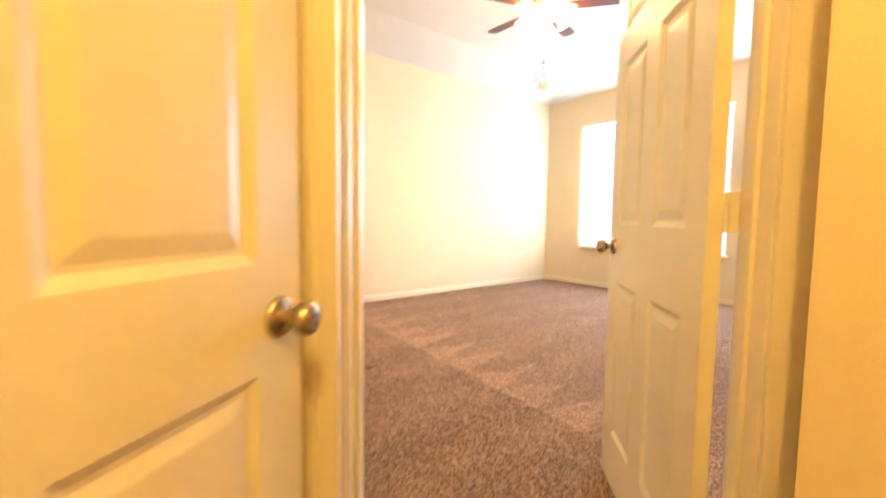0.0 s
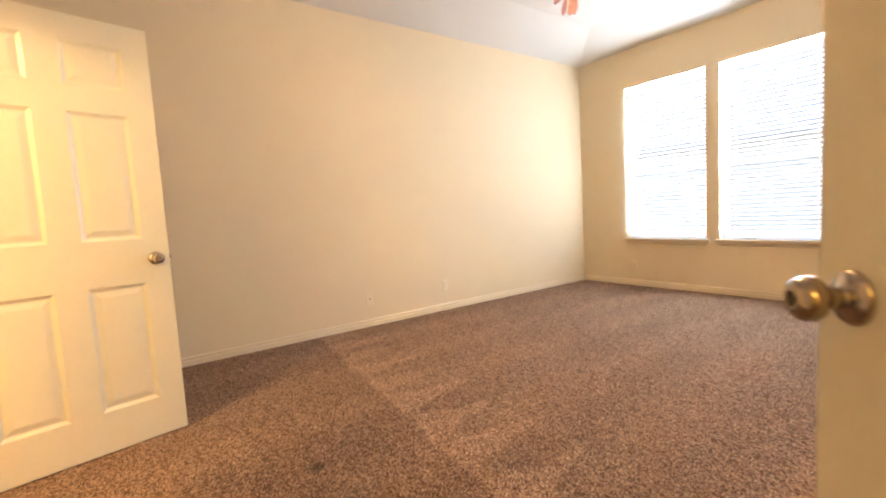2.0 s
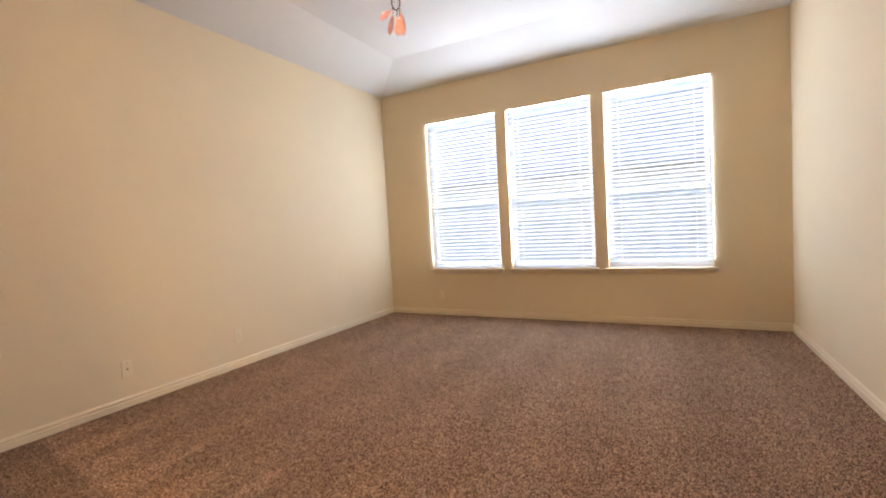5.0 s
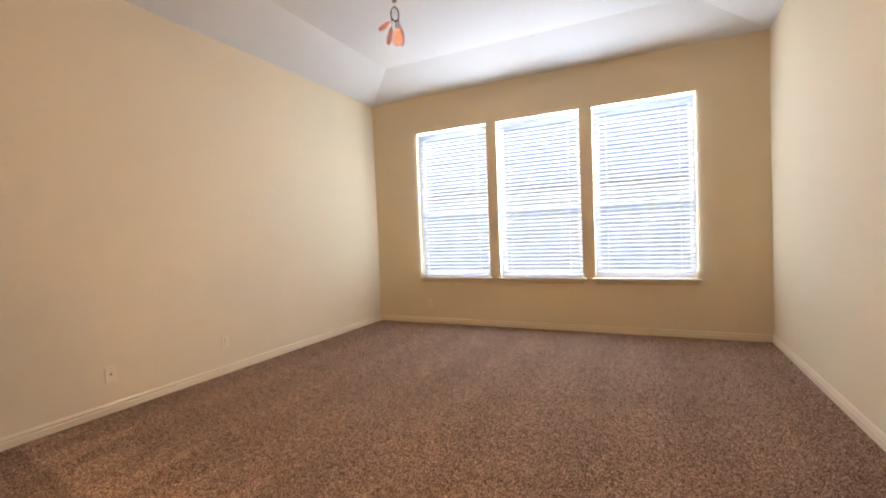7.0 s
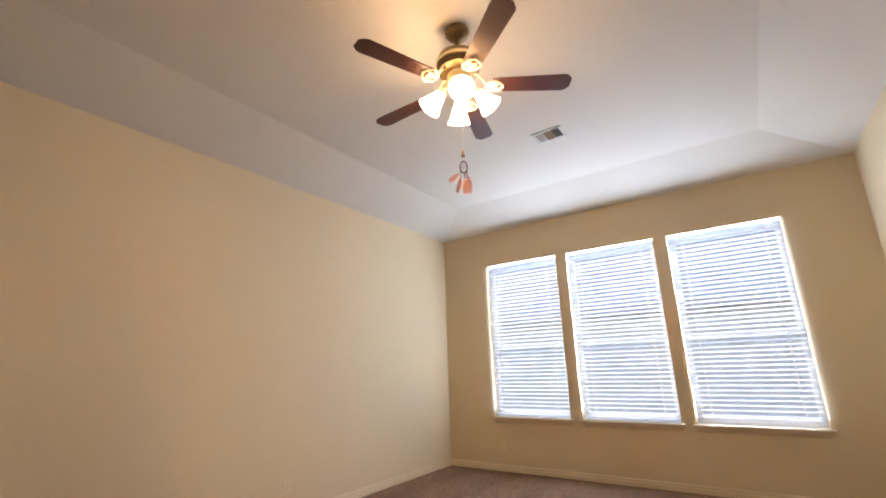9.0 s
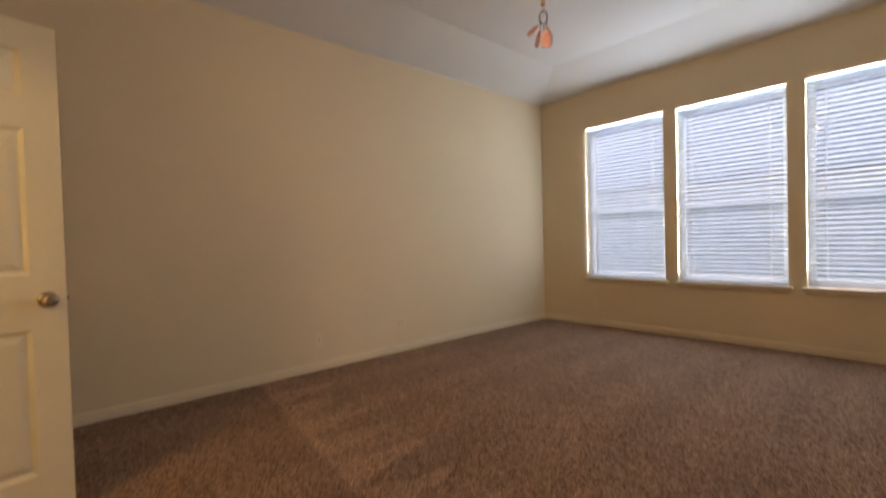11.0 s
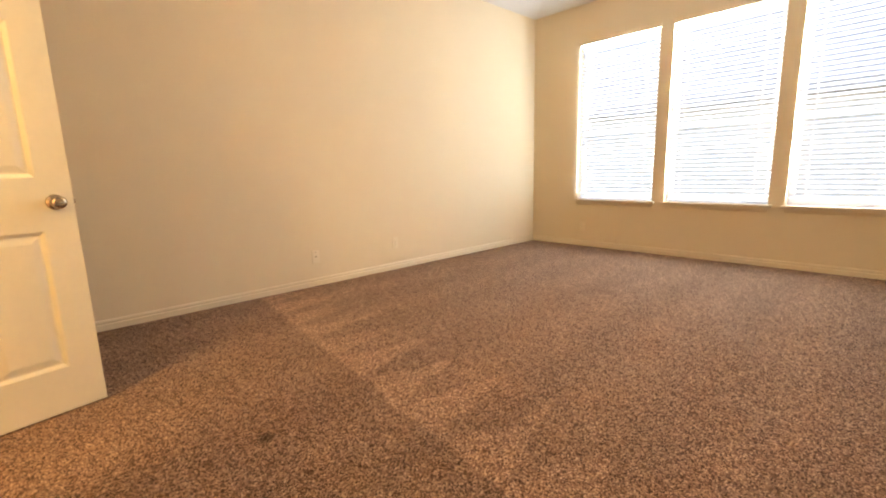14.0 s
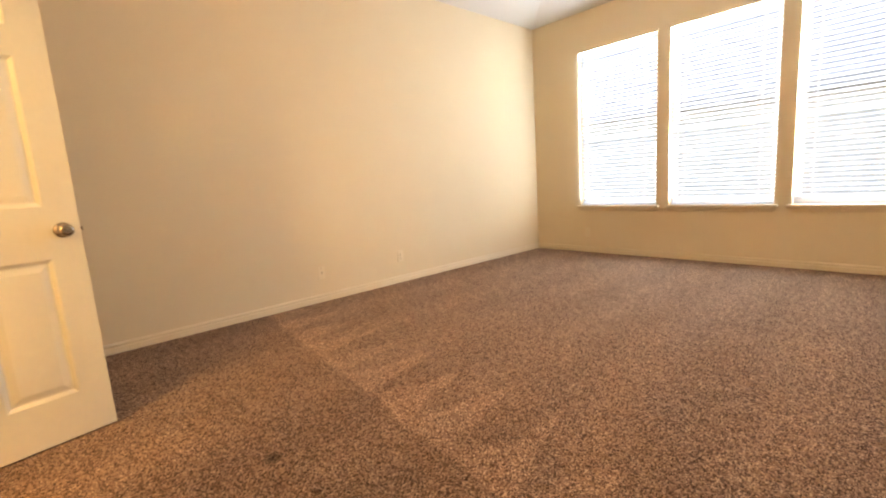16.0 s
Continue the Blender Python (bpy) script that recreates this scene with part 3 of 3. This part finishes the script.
    for k in (0, 4):
        bm.faces.new((cols[0][k], cols[1][k], cols[3][k], cols[2][k]))
    slat = mesh_of("slat", bm, SLAT)
    rnd = random.Random(int(y0 * 1000))
    lo, hi = gap + 0.034, win_h - 0.046
    count = int((hi - lo) / 0.0435)
    for i in range(count + 1):
        ob = new("slat", slat)
        ob.parent = bl
        ob.location = (rnd.uniform(-0.0008, 0.0008), 0, lo + (hi - lo) * i / count)
        ob.rotation_euler = (rnd.uniform(-0.0012, 0.0012), rnd.uniform(-0.018, 0.018), 0)
    for y in (-half + 0.125, half - 0.125):
        for x in (-0.026, 0.026):
            part("ladder_cord", tube([(x, y, gap + 0.016), (x, y, win_h - 0.03)], 0.0032, 5), CORD, bl)
        part("lift_cord", tube([(-0.029, y + 0.012, gap + 0.016), (-0.029, y + 0.012, win_h - 0.05)], 0.001, 5), CORD, bl)
        part("cord_button", lathe(((0, -0.004), (0.006, -0.004), (0.007, 0), (0.006, 0.003), (0, 0.003)), 12, Matrix.Translation((-0.012, y, gap - 0.001))), CORD, bl)
    part("tilt_wand", tube([(-0.040, half - 0.06, win_h - 0.06), (-0.041, half - 0.058, win_h - 0.75)], 0.004, 8), SLAT, bl)
    # Added lamps along the blind's edges and head stand in for daylight.
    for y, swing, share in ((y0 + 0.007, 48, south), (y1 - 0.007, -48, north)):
        sky_fill((XE + (0.0035 if share > 0.8 else -0.002), y, (SILL + HEAD) / 2 + 0.03), 0.008, win_h - 0.09, SKY_FILL_WATTS * share, 0, swing)
    sky_fill((XE + 0.001, (y0 + y1) / 2, HEAD - 0.020), wdt - 0.03, 0.026, SKY_FILL_WATTS * 0.55, 30)
    # Added lamp behind the slats stands in for sky light on them.
    sky_fill((XE + 0.070, (y0 + y1) / 2, (SILL + HEAD) / 2), wdt - 0.002, win_h - 0.002, PANE_FILL_WATTS)
    return win


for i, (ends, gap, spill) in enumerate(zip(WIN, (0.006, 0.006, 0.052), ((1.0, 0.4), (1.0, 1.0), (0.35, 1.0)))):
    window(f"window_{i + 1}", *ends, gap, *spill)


# ---- outlets ----
def outlet(m, label, kind_):
    ob = empty("wall_outlet" if kind_ == "power" else "cable_jack", m)
    tagged(ob, label, "outlet")
    part("cover_plate", boxed(-0.035, 0.035, -0.006, 0.0, -0.0575, 0.0575, bevel=0.003), PLASTIC, ob)
    if kind_ == "power":
        for z in (-0.0195, 0.0195):
            s = part("socket", lathe(((0, 0.0085), (0.0155, 0.0085), (0.017, 0.0075), (0.017, 0.005)), 20, Matrix.Translation((0, 0, z)) @ Matrix.Rotation(radians(90), 4, "X")), PLASTIC, ob, smooth=40)
            for x in (-0.0065, 0.0065):
                part("slot", boxed(x - 0.001, x + 0.001, -0.0092, -0.0082, z - 0.001, z + 0.007), DARK, s)
    else:
        part("connector", lathe(((0, 0.016), (0.0035, 0.016), (0.0045, 0.015), (0.0045, 0.006), (0.008, 0.006), (0.008, 0.004)), 14, Matrix.Rotation(radians(90), 4, "X")), PLATE, ob, "threaded coaxial connector")
    part("screw", lathe(((0, 0.0072), (0.003, 0.0068), (0.0035, 0.006)), 10, Matrix.Rotation(radians(90), 4, "X") @ Matrix.Translation((0, 0 if kind_ == "power" else 0.042, 0))), PLATE, ob)
    return ob


outlet(Matrix.Translation((2.81, YN, 0.268)), "almond cable jack plate on the cream wall", "jack")
outlet(Matrix.Translation((3.713, YN, 0.278)), "almond duplex power outlet on the cream wall", "power")
outlet(Matrix.Translation((XE, 4.01, 0.255)) @ Matrix.Rotation(radians(-90), 4, "Z"), "almond duplex outlet below the window", "power")


# ---- ceiling fan ----
def fan(cx, cy):
    f = empty("ceiling_fan", Matrix.Translation((cx, cy, CEIL_H)))
    tagged(f, "five-blade ceiling fan with dark cherry blades and lit frosted shades", "ceiling fan")
    part("canopy", lathe(((0, 0), (0.070, 0), (0.072, -0.012), (0.066, -0.030), (0.045, -0.055), (0.022, -0.068), (0.018, -0.075), (0, -0.075)), 32), BRASS, f, "antique brass canopy", smooth=40)
    part("downrod", lathe(((0, -0.07), (0.013, -0.07), (0.013, -0.215), (0, -0.215)), 16), BRASS, f, smooth=40)
    part("motor_housing", lathe(((0, -0.19), (0.030, -0.19), (0.034, -0.205), (0.075, -0.215), (0.112, -0.235), (0.124, -0.262), (0.124, -0.290), (0.118, -0.298), (0.122, -0.306), (0.116, -0.330), (0.090, -0.345), (0, -0.345)), 40), BRASS, f, "antique brass motor housing", smooth=35)
    part("trim_band", lathe(((0.1245, -0.268), (0.1285, -0.272), (0.1285, -0.284), (0.1245, -0.288)), 40), IRON, f, smooth=40)
    # blades and their cast irons
    zb = -0.418
    for k in range(5):
        turn = Matrix.Rotation(radians(16 + 72 * k), 4, "Z")
        tip = Matrix.Translation((0, 0, zb)) @ Matrix.Rotation(radians(-7), 4, "X")
        bm = bmesh.new()
        outline = ((0.185, 0.046), (0.205, 0.050), (0.582, 0.061), (0.596, 0.059), (0.622, 0.036), (0.626, 0.028))
        ring = [(x, y) for x, y in outline] + [(x, -y) for x, y in reversed(outline)]
        lo = [bm.verts.new((x, y, -0.003)) for x, y in ring]
        hi = [bm.verts.new((x, y, 0.003)) for x, y in ring]
        bm.faces.new(lo)
        bm.faces.new(hi)
        for i in range(len(ring)):
            j = (i + 1) % len(ring)
            bm.faces.new((lo[i], lo[j], hi[j], hi[i]))
        bmesh.ops.bevel(bm, geom=[e for e in bm.edges if abs(e.verts[0].co.z - e.verts[1].co.z) < 1e-6], offset=0.0012, segments=1, affect="EDGES")
        bmesh.ops.transform(bm, matrix=turn @ tip, verts=bm.verts)
        blade = part("blade", bm, WOOD, f, "dark cherry wooden blade")
        bm = bmesh.new()
        for pts, r in (
            ([(0.085, 0, -0.335), (0.12, 0, -0.362), (0.16, 0, zb - 0.008), (0.205, 0, zb - 0.010)], 0.008),
            ([(0.15, 0, zb - 0.006), (0.165, 0.035, zb - 0.006), (0.20, 0.050, zb - 0.006), (0.232, 0.030, zb - 0.009), (0.245, 0, zb - 0.010)], 0.0065),
            ([(0.15, 0, zb - 0.006), (0.165, -0.035, zb - 0.012), (0.20, -0.050, zb - 0.016), (0.232, -0.030, zb - 0.014), (0.245, 0, zb - 0.010)], 0.0065),
            ([(0.178, 0, zb - 0.010), (0.195, 0.022, zb - 0.010), (0.215, 0.018, zb - 0.010), (0.205, 0, zb - 0.010)], 0.005),
            ([(0.178, 0, zb - 0.010), (0.195, -0.022, zb - 0.012), (0.215, -0.018, zb - 0.012), (0.205, 0, zb - 0.010)], 0.005),
        ):
            t = tube(pts, r, 7)
            tmp = bpy.data.meshes.new("tmp")
            t.to_mesh(tmp)
            t.free()
            bm.from_mesh(tmp)
            bpy.data.meshes.remove(tmp)
        bmesh.ops.transform(bm, matrix=turn, verts=bm.verts)
        part("blade_iron", bm, IRON, f, "ornate gilded scroll bracket", smooth=60)
    # light kit
    kit = part("light_kit", lathe(((0, -0.345), (0.060, -0.345), (0.066, -0.352), (0.066, -0.385), (0.074, -0.395), (0.070, -0.425), (0.050, -0.450), (0.022, -0.465), (0.012, -0.480), (0.006, -0.490), (0, -0.492)), 32), IRON, f, "gilded cream light kit", smooth=40)
    for k in range(4):
        a = radians(215 + 90 * k)
        turn = Matrix.Rotation(a, 4, "Z")
        arm = tube([(0.05, 0, -0.42), (0.075, 0, -0.432), (0.095, 0, -0.448), (0.105, 0, -0.470)], 0.009, 10)
        bmesh.ops.transform(arm, matrix=turn, verts=arm.verts)
        part("lamp_arm", arm, IRON, f, smooth=50)
        m = turn @ Matrix.Translation((0.100, 0, -0.462)) @ Matrix.Rotation(radians(180 - 38), 4, "Y")
        part("socket_cup", lathe(((0, -0.012), (0.024, -0.012), (0.029, -0.004), (0.029, 0.018), (0.026, 0.020), (0.026, 0.004), (0, 0.004)), 24, m), IRON, f, smooth=40)
        outer = [(0.026, 0.010), (0.029, 0.016), (0.033, 0.030), (0.040, 0.052), (0.047, 0.075), (0.053, 0.094), (0.060, 0.108), (0.066, 0.117)]
        inner = [(r - 0.0025, z) for r, z in reversed(outer)]
        bm = lathe(outer + inner, 28, m)
        part("shade", bm, SHADE, f, "lit frosted glass bell shade", smooth=60)
        part("bulb", lathe(((0, 0.004), (0.013, 0.006), (0.014, 0.028), (0.024, 0.050), (0.028, 0.066), (0.024, 0.084), (0.012, 0.094), (0, 0.096)), 18, m), BULB, f, smooth=60)
    for ob in f.children:
        if ob.name.split(".")[0] != "canopy":
            ob.location.z = 0.053
    # pull chain
    part("pull_chain", tube([(0.012, -0.006, -0.44), (0.010, -0.004, -0.55), (0.008, -0.002, -0.66), (0.006, 0, -0.768)], 0.0016, 6), CHAIN, f, "beaded metal pull chain")
    part("chain_bell", lathe(((0, -0.862), (0.004, -0.864), (0.0065, -0.872), (0.0095, -0.888), (0.0115, -0.898), (0.0100, -0.902), (0, -0.902)), 16, Matrix.Translation((0.006, 0, 0.100))), BRASS, f, "small bell fob", smooth=40)
    return f


FAN = (2.985, 2.470)
fan(*FAN)


def dreamcatcher(x, y, z):
    """A small hoop of brown twine with pink feathers, hung from the fan's chain."""
    d = empty("feather_charm", Matrix.Translation((x, y, z)) @ Matrix.Rotation(radians(-55), 4, "Z"))
    tagged(d, "brown twine hoop with pink feathers hanging from the fan chain", "ornament")
    part("loop", tube([(0, 0, 0.0), (0.001, 0, -0.022), (0, 0, -0.042)], 0.0016, 6), CHAIN, d)
    ring = [(0.019 * math.sin(k * math.tau / 24), 0, -0.075 + 0.034 * math.cos(k * math.tau / 24)) for k in range(25)]
    part("hoop", tube(ring, 0.0035, 8), TWINE, d, smooth=60)
    part("net", tube([(0.0, 0, -0.045), (0.012, 0, -0.085), (-0.014, 0, -0.065), (0.014, 0, -0.062), (-0.010, 0, -0.092), (0, 0, -0.045)], 0.0007, 4), TWINE, d)
    rnd = random.Random(7)
    for k, (ax, drop, lean, side) in enumerate(((-0.018, 0.035, 0.9, -1), (-0.016, 0.06, 0.25, -1), (0.0, 0.05, 0.05, 1), (0.006, 0.062, -0.1, 1), (0.018, 0.05, 0.2, 1), (0.014, 0.07, 0.12, 1))):
        top = Vector((ax, 0, -0.075 - 0.034 * math.sqrt(max(0, 1 - (ax / 0.019) ** 2))))
        tie = top + Vector((0, 0, -drop * 0.6))
        part("thong", tube([top, (top + tie) / 2 + Vector((0.001, 0.001, 0)), tie], 0.0015, 5), TWINE, d)
        way = Vector((side * math.sin(lean), 0.25 * math.sin(k * 2.1), -math.cos(lean))).normalized()
        across = way.cross(Vector((0, 1, 0))).normalized()
        length = 0.075 + 0.012 * (k % 3)
        bm = bmesh.new()
        quill = tube([tie, tie + way * length * 0.95], 0.0009, 4)
        tmp = bpy.data.meshes.new("tmp")
        quill.to_mesh(tmp)
        quill.free()
        bm.from_mesh(tmp)
        bpy.data.meshes.remove(tmp)
        bow = across.cross(way)
        for i in range(44):
            u = i / 43
            wd = 0.017 * math.sin(math.pi * (0.08 + 0.86 * u)) ** 0.7
            base = tie + way * length * (0.06 + 0.94 * u)
            for sg in (-1, 1):
                q = across * sg * wd * rnd.uniform(0.75, 1.1) + way * wd * 0.9 + bow * rnd.uniform(-0.004, 0.005)
                a, b_ = bm.verts.new(base), bm.verts.new(base + way * length * 0.022)
                c, e = bm.verts.new(base + q + way * 0.002), bm.verts.new(base + q * 0.55 - way * 0.001)
                g = bm.verts.new(base + q * 0.5 + bow * 0.0012)
                bm.faces.new((a, e, c, b_))
                bm.faces.new((a, g, c))
        part("feather", bm, FEATHER, d, "soft pink feather")
    return d


dreamcatcher(FAN[0] + 0.006, FAN[1], CEIL_H - 0.785)


# ---- ceiling vent ----
def vent(x, y, lx, ly):
    v = empty("ceiling_vent", Matrix.Translation((x, y, CEIL_H)))
    tagged(v, "grey-white metal air register in the ceiling", "vent")
    bm = bmesh.new()
    fw = 0.022
    box(bm, -lx / 2, lx / 2, -ly / 2, -ly / 2 + fw, -0.008, -0.001)
    box(bm, -lx / 2, lx / 2, ly / 2 - fw, ly / 2, -0.008, -0.001)
    box(bm, -lx / 2, -lx / 2 + fw, -ly / 2 + fw, ly / 2 - fw, -0.008, -0.001)
    box(bm, lx / 2 - fw, lx / 2, -ly / 2 + fw, ly / 2 - fw, -0.008, -0.001)
    part("frame", bm, VENT, v)
    # No duct is cut; this dark sheet's colour stands in for its shade.
    part("backing", boxed(-lx / 2 + fw, lx / 2 - fw, -ly / 2 + fw, ly / 2 - fw, -0.003, -0.001), VENTBACK, v)
    span = ly - 2 * fw
    for b0, b1, ang in ((-0.5, -0.17, -50), (-0.17, 0.17, 50), (0.17, 0.5, 20)):
        ya, yb = b0 * span + 0.003, b1 * span - 0.003
        n_ = 7
        for i in range(n_):
            x_ = -lx / 2 + fw + (lx - 2 * fw) * (i + 0.5) / n_
            bm = boxed(-0.008, 0.008, ya, yb, -0.0006, 0.0006)
            bmesh.ops.transform(bm, matrix=Matrix.Translation((x_, 0, -0.008)) @ Matrix.Rotation(radians(ang), 4, "Y"), verts=bm.verts)
            part("slat", bm, VENT, v)
    for y_ in (-0.17 * span, 0.17 * span):
        part("divider", boxed(-lx / 2 + fw, lx / 2 - fw, y_ - 0.002, y_ + 0.002, -0.012, -0.003), VENT, v)
    return v


vent(4.455, 2.49, 0.186, 0.258)


# ---- lamps out of the bedroom ----
def dome_light(m, label):
    ob = empty("ceiling_light", m)
    tagged(ob, label, "ceiling light")
    part("base", lathe(((0, 0), (0.14, 0), (0.145, -0.01), (0.14, -0.022), (0, -0.022)), 28), BRASS, ob, smooth=40)
    part("dome", lathe(((0.13, -0.022), (0.125, -0.045), (0.10, -0.068), (0.06, -0.082), (0, -0.088)), 28), DOME, ob, smooth=60)
    return ob


dome_light(Matrix.Translation(diag(-0.35, 0.05, 2.5)), "lit frosted dome light on the hall ceiling")
dome_light(Matrix.Translation((-0.50, 2.442, 2.5)), "lit frosted dome light on the wash room ceiling")

# ---- outdoors ----
tagged(part("ground", boxed(-400, 400, -400, 400, -0.6, -0.4), GRASS), "green lawn reaching away from the house", "lawn", kind="structure")


def neighbour():
    # Building guessed at right; stretched so low sky is blocked behind every blind.
    h = empty("house", Matrix.Translation((13.0, 0.0, -0.4)))
    tagged(h, "pale brick house with a grey roof beyond the windows", "house")
    part("wall", boxed(0, 8, -9, 12, 0, 2.9), BRICK, h)
    bm = bmesh.new()
    a = [bm.verts.new(p) for p in ((-0.5, -9.5, 2.9), (8.5, -9.5, 2.9), (8.5, 12.5, 2.9), (-0.5, 12.5, 2.9))]
    r = [bm.verts.new(p) for p in ((4, -6.0, 6.1), (4, 9.0, 6.1))]
    for q in ((a[0], a[1], r[0]), (a[1], a[2], r[1], r[0]), (a[2], a[3], r[1]), (a[3], a[0], r[0], r[1]), tuple(a)):
        bm.faces.new(q)
    part("roof", bm, ROOFING, h)
    part("fascia", boxed(-0.53, -0.5, -9.5, 12.5, 2.72, 2.92), ROOFING, h)
    return h


neighbour()
